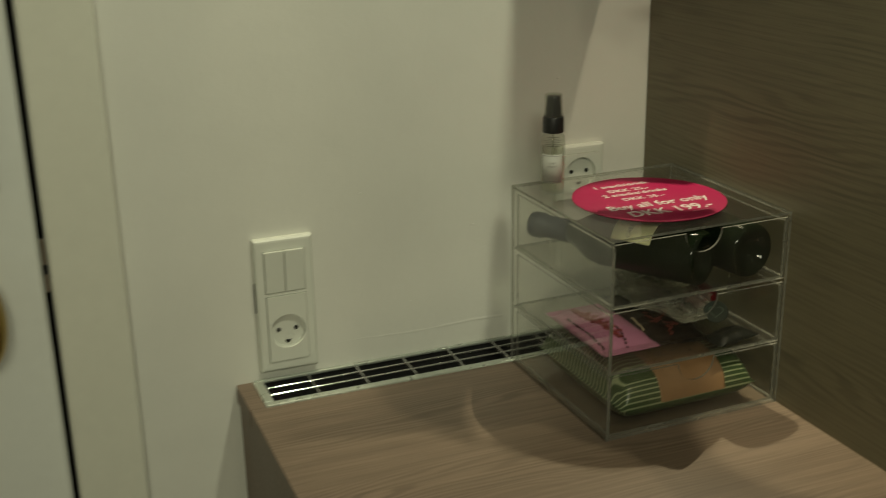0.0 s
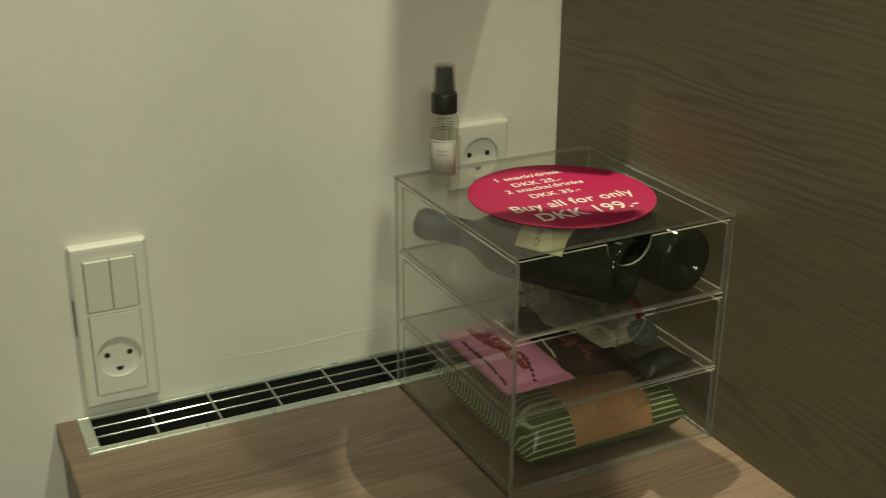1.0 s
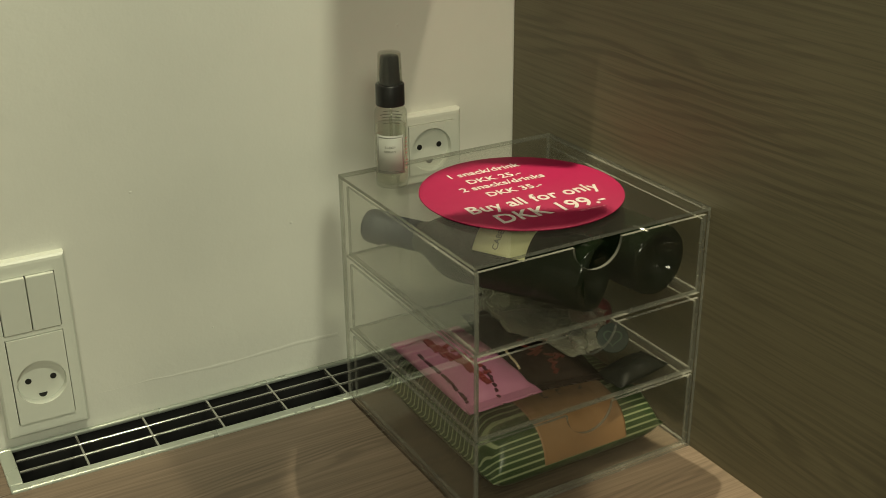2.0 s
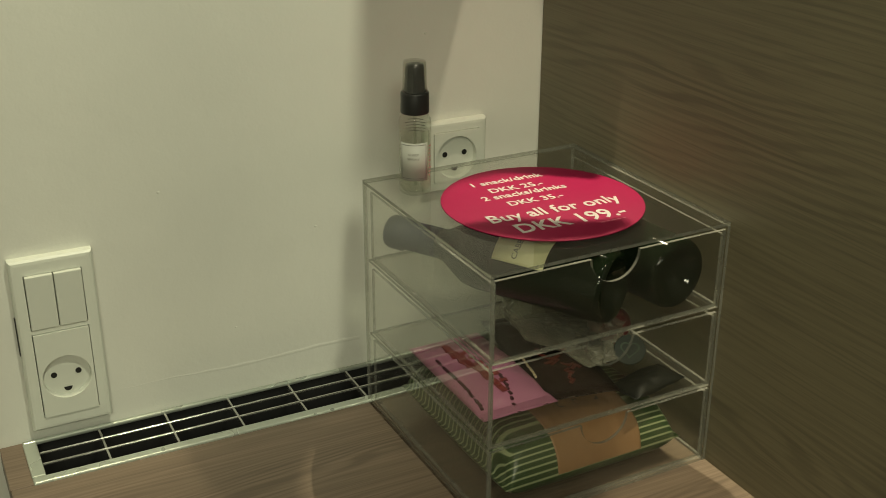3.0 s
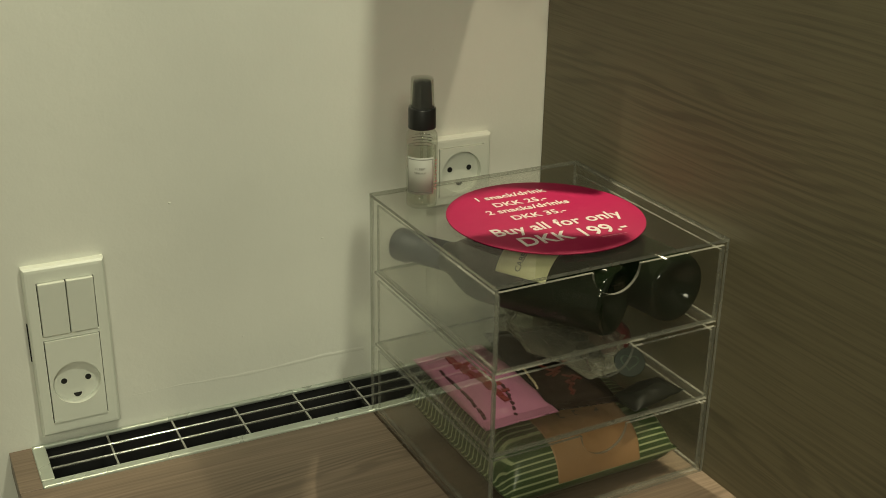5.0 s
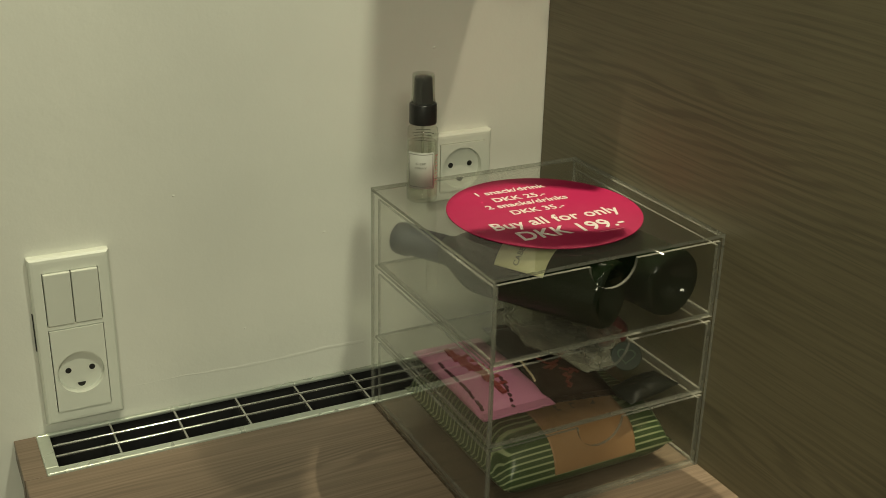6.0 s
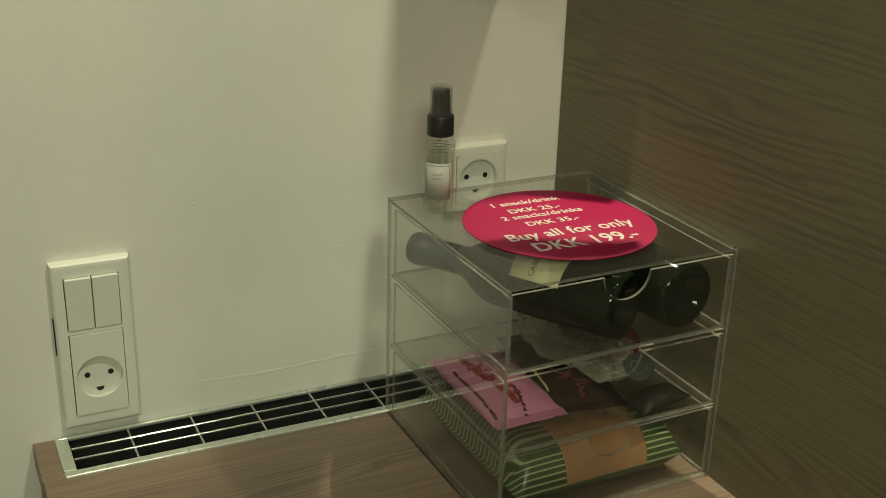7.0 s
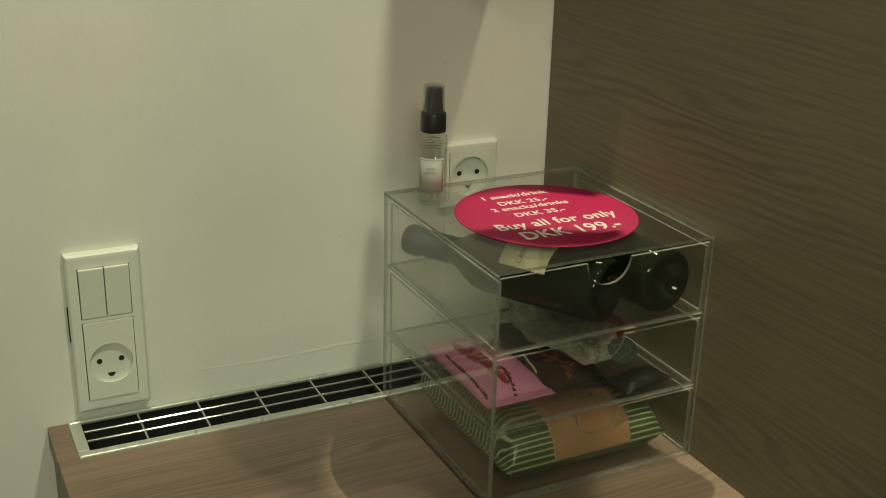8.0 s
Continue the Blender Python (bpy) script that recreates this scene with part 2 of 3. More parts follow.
setting("wall_east", block(2.4, 2.5, -3.6, 0.15, 0.0, 2.40), DIMMED_WALL, "plain unseen wall coloured grey to dim reflections", "wall")
setting("wood_panel", block(0.0, 0.045, -1.40, -0.0012, 0.0, 2.40, 0.001), PANEL_WOOD,
        "dark olive brown wood-grain laminate partition panel", "panel wall").matrix_basis = pose(PANEL_X, 0, 0, 0, 0, 1.2)

# unseen board added over the box to shade the wall; its cut corner leaves a gap along the wall
shade_board_line = [(0.317, -0.235), (PANEL_X + 0.004, -0.235), (PANEL_X + 0.0008, -0.112), (0.3735, -0.112), (0.4185, -0.055), (0.4591, -0.0005), (0.317, -0.0005)]
shelf = thing("shade_board", (0.0, 0.0, 1.32), "unseen dark wood board added to shade the wall", "shelf")
part("board", outline_plate(shade_board_line, 0.02), PANEL_WOOD, shelf)
# Fins added out of view to keep the low beam off wall and panel.
part("light_fin", block(0.4860, 0.4868, -0.234, -0.1376, -0.135, -0.0202), BLACK, shelf, "thin unseen black fin added to block light")
part("light_fin", block(0.470, PANEL_X + 0.0030, -0.1375, -0.1360, -0.140, -0.0872), BLACK, shelf, "thin unseen black fin added to block light")
part("light_fin", block(0.3265, PANEL_X + 0.0030, -0.1375, -0.1360, -0.087, -0.0202), BLACK, shelf, "thin unseen black fin added to block light")

# Places of the two added beams that the plates cut.
LOW_BEAM_AT, DESK_BEAM_AT = Vector((0.482, -0.142, 1.275)), Vector((0.10, -0.58, 2.34))


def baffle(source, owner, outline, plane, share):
    """An added, unseen small plate under a lamp that keeps its light off an outline on the plane of that height."""
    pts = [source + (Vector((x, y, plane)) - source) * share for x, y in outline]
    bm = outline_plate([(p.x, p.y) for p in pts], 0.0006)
    part("shade_plate", bm, BLACK, owner, "small unseen black plate added to cast shade", at=pose(0, 0, pts[0].z - owner.matrix_basis.translation.z))


# Outlines of the shade wanted on the sticker and beside the spray bottle.
baffle(LOW_BEAM_AT, shelf, [(0.300, -0.196), (0.337, -0.199), (0.356, -0.209), (0.373, -0.220), (0.391, -0.231), (0.408, -0.238), (0.426, -0.240), (0.421, -0.257), (0.387, -0.264), (0.345, -0.253), (0.308, -0.215)], 0.969, 0.23)
baffle(LOW_BEAM_AT, shelf, [(0.372, -0.080), (0.388, -0.106), (0.418, -0.127), (0.437, -0.143), (0.454, -0.157), (0.470, -0.146), (0.445, -0.090), (0.400, -0.060)], 0.969, 0.25)
baffle(LOW_BEAM_AT, shelf, [(0.293, -0.200), (0.299, -0.165), (0.308, -0.145), (0.321, -0.127), (0.339, -0.113), (0.355, -0.105), (0.350, -0.062), (0.190, -0.062), (0.190, -0.150), (0.270, -0.172)], 0.969, 0.25)
# Unseen rig, made up to cut the desk beam into that outline.
shade_rig = thing("shade_rig", (0.0, 0.0, 2.40), "unseen rig added above the desk to cast a rounded shade", "ceiling lamp")
part("housing", lathe([(0, -0.0005), (0.045, -0.0005), (0.045, -0.05), (0, -0.05)], 24, m=pose(0.10, -0.58, 0)), BLACK, shade_rig, "short black housing of the added rig")
part("bracket", block(0.148, 0.152, -0.58, -0.50, -0.46, -0.0005), BLACK, shade_rig)
baffle(DESK_BEAM_AT, shade_rig, [(0.104, 0.02), (0.102, -0.09), (0.106, -0.135), (0.129, -0.177), (0.164, -0.203), (0.197, -0.217), (0.227, -0.217), (0.245, -0.235), (0.255, -0.268),
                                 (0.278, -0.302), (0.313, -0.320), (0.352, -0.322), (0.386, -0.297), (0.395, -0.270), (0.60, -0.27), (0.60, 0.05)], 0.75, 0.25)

# paint bead above the grille
bead = bmesh.new()
prev = None
for k in range(41):
    u = k / 40
    x, z = 0.0565 + u * 0.2405, 0.7802 - 0.0010 * u + 0.0012 * math.sin(9 * u) + 0.0009 * noise.noise((u * 14, 0, 0))
    r = (0.00020 + 0.00018 * noise.noise((u * 9, 3, 0))) * min(1.3, 0.15 + 1.8 * u)
    ring = [bead.verts.new((x, -r * math.sin(a), z + 7.0 * r * math.cos(a))) for a in (0, 0.8, 1.57, 2.34, 3.14)]
    if prev:
        for a, b, c, d in zip(prev, prev[1:], ring[1:], ring):
            bead.faces.new((a, b, c, d))
    prev = ring
setting("trim", bead, WALL, "uneven painted-over sealant bead on the wall", "sealant").data.polygons.foreach_set("use_smooth", [True] * 160)

# small paint nibs on the wall
for name, x, z, r in (("paint_nib", 0.1754, 0.8185, 0.0007), ("paint_nib", 0.3691, 1.071, 0.0012), ("paint_nib", 0.2567, 0.904, 0.0010), ("paint_nib", 0.1172, 0.960, 0.0009)):
    nib = bmesh.new()
    bmesh.ops.create_icosphere(nib, subdivisions=2, radius=1.0)
    for v in nib.verts:
        v.co = (x + v.co.x * r * 1.5, v.co.y * r * 0.7, z + v.co.z * r * (1 + 0.3 * noise.noise(v.co * 2)))
    setting(name, nib, WALL, "tiny painted-over lump on the white wall", "paint lump")

# the door beside the desk
door = thing("door_1", (-0.66, 0.0, 0.0), "closed white door with dark gap along its casing", "door", kind="structure")
part("leaf", block(-0.42, 0.4283, -0.004, 0.036, 0.006, 2.075, 0.002), DOOR_PAINT, door)
part("casing", block(0.4347, 0.508, -0.022, -0.0004, 0.0, 2.11, 0.004), CASING_PAINT, door, "cream painted door casing")
part("casing_head", block(-0.50, 0.4345, -0.016, -0.0004, 2.082, 2.15, 0.004), CASING_PAINT, door, "cream painted door casing")
# Block coloured near-black in place of the gap's own shade.
part("rebate", block(-0.45, 0.4343, 0.040, 0.10, 0.0, 2.08), DARK_METAL_AND_GAP, door, "near-black block standing for shade behind the leaf")
strike = part("strike_plate", block(0.4287, 0.4340, -0.001, 0.003, 0.895, 0.955, 0.0008), CHROME, door, "worn metal strike plate")
part("latch", block(0.4291, 0.4336, -0.0025, -0.001, 0.916, 0.926, 0.0006), DARK_METAL_AND_GAP, strike)
part("handle_plate", block(0.352, 0.397, -0.020, -0.004, 1.015, 1.20, 0.004, 3), BLACK, door, "black door handle plate")
part("knob", lathe([(0, 0.05), (0.014, 0.05), (0.022, 0.044), (0.026, 0.03), (0.022, 0.014), (0.012, 0.008), (0.012, 0.0)],
                   m=pose(0.361, -0.004, 0.885, 90) @ Matrix.Diagonal((1, 2.1, 1, 1))), BRASS, door, "worn brass coloured turn knob", True)

# ---- the desk ----
desk = thing("desk", (0.0, 0.0, 0.0), "brown wood-grain laminate desk fixed under the white wall", "desk")
GX0, GX1, GY0, GY1 = -0.0220, 0.488, -0.0708, -0.0015
top = part("top", block(-0.0400, PANEL_X + 0.0200, -0.62, GY0 + 0.002, DESK_Z - 0.022, DESK_Z, 0.0012), DESK_WOOD, desk)
part("top_end", block(-0.0405, GX0 + 0.002, GY0 + 0.0022, -0.0004, DESK_Z - 0.022, DESK_Z, 0.0006), DESK_WOOD, desk)
part("side_panel", block(-0.038, -0.016, -0.60, -0.0004, 0.0, DESK_Z - 0.0222, 0.001), DESK_WOOD, desk)
part("back_panel", block(-0.0158, PANEL_X + 0.001, -0.10, -0.08, 0.0, DESK_Z - 0.0222), DESK_WOOD, desk)

# ventilation grille let into the desk
grille = thing("ventilation_grille", (0, 0, DESK_Z), "bright aluminium ventilation grille let into the desk", "vent grille")
rim = block(GX0, GX1, GY0, GY0 + 0.0098, -0.002, 0.0024, 0.0019, 4)
part("frame_front", rim, FRAME_METAL, grille)
part("frame_back", block(GX0, GX1, -0.0065, GY1, -0.002, 0.0024, 0.0019, 4), FRAME_METAL, grille)
part("frame_end", block(GX0, GX0 + 0.0112, GY0 + 0.0100, -0.0067, -0.002, 0.0022, 0.0008), FRAME_METAL, grille)
for y in (-0.0240, -0.0418):
    part("long_bar", block(GX0 + 0.0114, GX1, y - 0.0012, y + 0.0012, -0.0012, 0.0012, 0.00105, 3), CHROME, grille)
for k in range(8):
    x = 0.0425 + 0.0589 * k
    part("cross_bar", block(x - 0.0010, x + 0.0010, GY0 + 0.0100, -0.0067, -0.0045, 0.0006, 0.0004), CHROME, grille)
part("duct", block(GX0 + 0.003, GX1, GY0 + 0.003, -0.0016, -0.060, -0.050), DARK_METAL_AND_GAP, grille, "black duct floor below the bars")
part("duct_wall", block(GX0 + 0.003, GX1, GY0 + 0.0024, GY0 + 0.0034, -0.0499, -0.0021), DARK_METAL_AND_GAP, grille)
part("duct_wall_back", block(GX0 + 0.003, GX1, -0.0030, -0.0020, -0.0499, -0.0021), DARK_METAL_AND_GAP, grille)
part("duct_end", block(GX0 + 0.0021, GX0 + 0.003, GY0 + 0.0035, -0.0031, -0.0499, -0.0021), DARK_METAL_AND_GAP, grille)


# ---- wall sockets ----
def frame_ring(w, h, openings, depth):
    """A wall plate with bevelled rim and openings cut through; outer size w x h, centred; face at -depth."""
    bm = bmesh.new()
    xs = sorted({-w / 2, w / 2, *[o[0] for o in openings], *[o[1] for o in openings]})
    zs = sorted({-h / 2, h / 2, *[o[2] for o in openings], *[o[3] for o in openings]})
    for x0, x1 in zip(xs, xs[1:]):
        for z0, z1 in zip(zs, zs[1:]):
            if not any(o[0] <= (x0 + x1) / 2 <= o[1] and o[2] <= (z0 + z1) / 2 <= o[3] for o in openings):
                bm.faces.new([bm.verts.new(c) for c in ((x0, -depth, z0), (x1, -depth, z0), (x1, -depth, z1), (x0, -depth, z1))])
    bmesh.ops.remove_doubles(bm, verts=bm.verts[:], dist=1e-6)
    out = bmesh.ops.extrude_face_region(bm, geom=bm.faces[:])
    for v in out["geom"]:
        if isinstance(v, bmesh.types.BMVert):
            v.co.y = 0.0
    bmesh.ops.recalc_face_normals(bm, faces=bm.faces[:])
    rim = [e for e in bm.edges if all(abs(v.co.y + depth) < 1e-6 for v in e.verts) and
           (all(abs(abs(v.co.x) - w / 2) < 1e-6 for v in e.verts) or all(abs(abs(v.co.z) - h / 2) < 1e-6 for v in e.verts))]
    bmesh.ops.bevel(bm, geom=rim, offset=0.0042, segments=3, affect="EDGES", profile=0.6)
    return bm


def socket_face(w, h, cz, r, depth):
    """A socket insert: flat face with a round well, which has its own floor."""
    bm, n = bmesh.new(), 48
    inner = [bm.verts.new((r * math.cos(2 * math.pi * k / n), 0, cz + r * math.sin(2 * math.pi * k / n))) for k in range(n)]
    outer = []
    for k in range(n):
        a = 2 * math.pi * k / n
        dx, dz = math.cos(a), math.sin(a)
        s = min(w / 2 / abs(dx) if abs(dx) > 1e-9 else 9, ((h / 2 - cz) if dz > 0 else (h / 2 + cz)) / abs(dz) if abs(dz) > 1e-9 else 9)
        outer.append(bm.verts.new((s * dx, 0, cz + s * dz)))
    for sx in (-1, 1):
        for sz in (-1, 1):
            near = min(outer, key=lambda v: (v.co.x - sx * w / 2) ** 2 + (v.co.z - sz * h / 2) ** 2)
            near.co.x, near.co.z = sx * w / 2, sz * h / 2
    low = [bm.verts.new((v.co.x * 0.97, depth, cz + (v.co.z - cz) * 0.97)) for v in inner]
    side = [bm.verts.new((v.co.x, 0.006, v.co.z)) for v in outer]
    for k in range(n):
        m = (k + 1) % n
        bm.faces.new((inner[k], inner[m], outer[m], outer[k]))
        bm.faces.new((inner[k], low[k], low[m], inner[m]))
        bm.faces.new((outer[k], outer[m], side[m], side[k]))
    bm.faces.new(low)
    return bm


def pin_holes(parent, cz, y, gap, r):
    # Flat dark pieces laid on the well floor, no real depth.
    for x in (-gap / 2, gap / 2):
        part("pin_hole", lathe([(0, 0.0004), (r, 0.0004), (r, 0.0)], 20, m=pose(x, y, cz, 90)), HOLE_SHADE, parent, "flat dark disc standing for a pin hole's shade")
    arc = [(r * 1.35 * math.cos(a), r * 1.5 * math.sin(a)) for a in [math.pi + math.pi * k / 10 for k in range(11)]]
    ear = outline_plate([(x, z + r * 0.4) for x, z in arc], 0.0004)
    part("earth_hole", ear, HOLE_SHADE, parent, "flat dark half-round standing for the earth hole's shade", at=pose(0, y - 0.0004, cz - 0.0145, 90))


plate = thing("switch_and_socket", (0.0225, 0.0, 0.8435), "white double rocker switch over a power socket on the wall", "wall socket")
part("cover_frame", frame_ring(0.0675, 0.160, [(-0.0235, 0.0235, 0.016, 0.0665), (-0.0235, 0.0235, -0.068, 0.0125)], 0.009), PLASTIC, plate, at=pose(0, 0, -0.001))
# Sheet coloured dark where the gap round the inserts is shaded.
part("backing", block(-0.026, 0.026, -0.004, -0.0004, -0.072, 0.068), HOLE_SHADE, plate, "dark sheet standing for shade behind the inserts")
for x0, x1 in ((-0.0227, -0.0004), (0.0004, 0.0227)):
    rk = block(x0, x1, -0.0112, -0.0042, 0.0155, 0.0650, 0.0007)
    for v in rk.verts:
        if v.co.y < -0.008:
            v.co.y += 0.0022 * (0.040 - v.co.z) / 0.05
    part("rocker", rk, PLASTIC, plate, "white switch rocker")
insert = part("socket_insert", socket_face(0.0454, 0.0790, -0.0040, 0.0202, 0.0055), PLASTIC, plate, "white socket insert", at=pose(0, -0.0105, -0.0287))
pin_holes(insert, -0.0030, 0.0054, 0.0205, 0.0026)
# Dark strip laid on the edge for the slot's shade.
part("slot", block(-0.0346, -0.0338, -0.0045, -0.0010, -0.008, 0.027), HOLE_SHADE, plate, "thin dark strip standing for a shaded slot at the plate's edge")

single = thing("power_socket", (0.3966, 0.0, 0.9540), "white single power socket on the wall behind the box", "wall socket")
part("cover_frame", frame_ring(0.0645, 0.0680, [(-0.0238, 0.0238, -0.0245, 0.0245)], 0.009), PLASTIC, single)
# Dark sheet again, for shade round the single insert.
part("backing", block(-0.025, 0.025, -0.004, -0.0004, -0.0255, 0.0255), HOLE_SHADE, single, "dark sheet standing for shade behind the insert")
insert = part("socket_insert", socket_face(0.0466, 0.0480, -0.0015, 0.0208, 0.0055), PLASTIC, single, "white socket insert", at=pose(0, -0.0105, 0))
pin_holes(insert, 0.0010, 0.0054, 0.0205, 0.0026)

# ---- the acrylic drawer box ----
BW, BD, BH, TH = 0.2157, 0.2186, 0.2185, 0.0028
BX, BY, BYAW = 0.2806, -0.2874, 1.25


def sheet(x0, x1, y0, y1, z0, z1):
    """An acrylic sheet: clear faces, paler sawn edges."""
    bm = block(x0, x1, y0, y1, z0, z1)
    thin = min(range(3), key=lambda n: (x1 - x0, y1 - y0, z1 - z0)[n])
    for f in bm.faces:
        f.normal_update()
        f.material_index = 0 if abs(f.normal[thin]) > 0.9 else 1
    return bm


case = thing("acrylic_drawer_box", (BX, BY, DESK_Z), "clear acrylic three-drawer box standing on the desk", "drawer box", rz=BYAW)
CLEAR = (ACRYLIC, EDGE)
part("side", sheet(0, TH, 0, BD, 0, BH - TH), CLEAR, case)
part("side", sheet(BW - TH, BW, 0, BD, 0, BH - TH), CLEAR, case)
part("lid", sheet(0, BW, 0, BD, BH - TH + 0.0001, BH), CLEAR, case, "clear acrylic top panel")
part("back", sheet(TH, BW - TH, BD - TH, BD, 0, BH - TH), CLEAR, case)
part("base", sheet(TH, BW - TH, 0, BD - TH - 0.0002, 0.0002, TH), CLEAR, case)
PITCH = (BH - TH) / 3
for k in (1, 2):
    part("shelf", sheet(TH, BW - TH, 0.005, BD - TH - 0.0002, k * PITCH - 0.001, k * PITCH + 0.0012), CLEAR, case)


def drawer(z0):
    """One drawer: front with a half-round finger notch, two sides, back and bottom."""
    h, x0, x1 = PITCH - 0.0045, TH + 0.001, BW - TH - 0.001
    mid, r = (x0 + x1) / 2, 0.0218
    pts = [(x0, 0), (x1, 0), (x1, h)] + [(mid + r * math.cos(a), h - r * math.sin(a)) for a in [math.pi * k / 20 for k in range(21)]] + [(x0, h)]
    bm = outline_plate(pts, TH)
    for f in bm.faces:
        f.normal_update()
        f.material_index = 0 if abs(f.normal.z) > 0.9 else 1
    d = part("drawer", bm, CLEAR, case, "clear acrylic drawer with a finger notch", at=pose(0, 0.0002, z0, 90) @ pose(0, 0, 0))
    inv = d.matrix_basis.inverted()
    back = BD - TH - 0.004
    for name, s in (("drawer_bottom", sheet(x0, x1, TH + 0.0004, back, z0, z0 + 0.0025)),
                    ("drawer_side", sheet(x0, x0 + 0.0025, TH + 0.0004, back, z0 + 0.0026, z0 + h - 0.004)),
                    ("drawer_side", sheet(x1 - 0.0025, x1, TH + 0.0004, back, z0 + 0.0026, z0 + h - 0.004))):
        part(name, s, CLEAR, d, at=inv)
    return z0 + 0.0026


FLOORS = [drawer(k * PITCH + (TH + 0.0004 if k == 0 else 0.0016)) for k in range(3)]
for pane in case.children_recursive:
    pane.visible_shadow = False

# ---- the round price sticker on the lid ----
sticker = thing("price_sticker", (0.3872, -0.1800, DESK_Z + BH), "round magenta price sticker with white printed words", "sticker")
part("disc", lathe([(0, 0.0007), (0.0825, 0.0007), (0.0827, 0.0005), (0.0827, 0.0001), (0, 0.0001)], 96), PINK, sticker)
from mathutils.bvhtree import BVHTree

for words, y, width, tall in (("1 snack/drink", -0.1285, 0.067, 1.0), ("DKK 25.-", -0.1470, 0.050, 1.0), ("2 snacks/drinks", -0.1610, 0.078, 1.0),
                              ("DKK 35.-", -0.1790, 0.050, 1.0), ("Buy all for only", -0.2060, 0.119, 1.10), ("DKK 199.-", -0.2325, 0.096, 1.12)):
    line = lettering("printed_line", words, 0.02, sticker, WHITE_INK, pose(-0.0010 if width > 0.09 else -0.0037, y + 0.1796, 0.0008, 0, 0, -1.0), "CENTER", bold=0.00032)
    wide = max(v.co.x for v in line.data.vertices) - min(v.co.x for v in line.data.vertices)
    line.data.transform(Matrix.Diagonal((width / wide, width / wide * tall, 1, 1)))

FAINT_INK = plain("faint_pink_ink", (0.27, 0.075, 0.11), 0.5, spec=0.2, vary=0.05)
for k, wide in enumerate((0.0042, 0.0030, 0.0048, 0.0036, 0.0026)):
    part("small_print", block(-wide / 2, wide / 2, -0.0008, 0.0008, 0.0, 0.00012), FAINT_INK, sticker, "tiny unreadable pale print", at=pose(0.0185 + 0.0050 * k, -0.0600, 0.0008, 0, 0, -1.0))

# ---- spray bottle on the lid ----
LID_Z = DESK_Z + BH
CLEAR_PET = clear_sheet("clear_bottle_plastic", (0.93, 0.94, 0.90), 1.5, 0.03, haze=0.03)
SMOKE_CAP = clear_sheet("clear_overcap", (0.90, 0.90, 0.87), 1.5, 0.05, haze=0.015)
NOZZLE = plain("smoky_grey_plastic", (0.014, 0.014, 0.013), 0.16, vary=0.3)
LIQUID = clear_sheet("clear_liquid", (0.96, 0.965, 0.93), 1.33, 0.02)
PAPER = plain("white_label_paper", (0.42, 0.42, 0.38), 0.55, vary=0.04, scale=150)
GREY_INK = plain("grey_ink", (0.16, 0.16, 0.14), 0.6)
RED_INK = plain("faded_red_ink", (0.50, 0.12, 0.13), 0.6)

spray = thing("spray_bottle", (0.3043, -0.1140, LID_Z), "small clear spray bottle with black collar and white label", "spray bottle")
spray.scale = (1.02, 1.02, 0.937)
part("body", lathe([(0, 0.0005), (0.0113, 0.0005), (0.0128, 0.002), (0.0130, 0.006), (0.0130, 0.064), (0.0125, 0.068), (0.0105, 0.0712), (0.0098, 0.0720),
                    (0.0098, 0.0730)], 48), CLEAR_PET, spray, "clear plastic bottle body", True)
part("liquid", lathe([(0, 0.0040), (0.0106, 0.0040), (0.0117, 0.0060), (0.0117, 0.0560), (0, 0.0562)], 40), LIQUID, spray, "clear liquid filling", True)
part("dip_tube", lathe([(0.0012, 0.006), (0.0012, 0.070)], 10), CLEAR_PET, spray, smooth=True)
collar = bmesh.new()
lathe([(0.0098, 0.0732), (0.0113, 0.0732), (0.0114, 0.0740), (0.0113, 0.0905), (0.0108, 0.0915), (0.0095, 0.0917)], 60, bm=collar)
for k, v in enumerate(collar.verts):
    if 0.0735 < v.co.z < 0.0908 and k % 2:
        v.co.x, v.co.y = v.co.x * 0.985, v.co.y * 0.985
part("collar", collar, BLACK, spray, "ribbed black plastic collar", True)
part("nozzle", lathe([(0.0083, 0.0918), (0.0080, 0.1000), (0.0073, 0.1135), (0.0067, 0.1150), (0, 0.1153)], 32), NOZZLE, spray, "dark smoky spray nozzle", True)
part("overcap", lathe([(0.0104, 0.0919), (0.0098, 0.0960), (0.0091, 0.1165), (0.0085, 0.1178), (0, 0.1180), (0, 0.1168), (0.0080, 0.1166), (0.0086, 0.1155),
                       (0.0093, 0.0960), (0.0099, 0.0919)], 48), SMOKE_CAP, spray, "clear smoky overcap", True)


def wrapped(r, a0, a1, z0, z1, steps=16, thick=0.00025):
    """A strip that lies round an upright cylinder; angles in degrees."""
    bm = bmesh.new()
    cols = []
    for k in range(steps + 1):
        a = radians(a0 + (a1 - a0) * k / steps)
        cols.append([bm.verts.new((q * math.cos(a), q * math.sin(a), z)) for q, z in ((r, z0), (r + thick, z0), (r + thick, z1), (r, z1))])
    for a, b in zip(cols, cols[1:]):
        for k in range(4):
            bm.faces.new((a[k], a[(k + 1) % 4], b[(k + 1) % 4], b[k]))
    bm.faces.new(cols[0]), bm.faces.new(cols[-1][::-1])
    return bm


FACE = -118.0
label_strip = part("label", wrapped(0.01305, FACE - 56, FACE + 50, 0.0150, 0.0490), PAPER, spray, "white paper label with thin grey frame", True)
for z in (0.0168, 0.0470):
    part("frame_line", wrapped(0.01332, FACE - 49, FACE + 43, z, z + 0.0005, thick=0.0001), GREY_INK, label_strip)
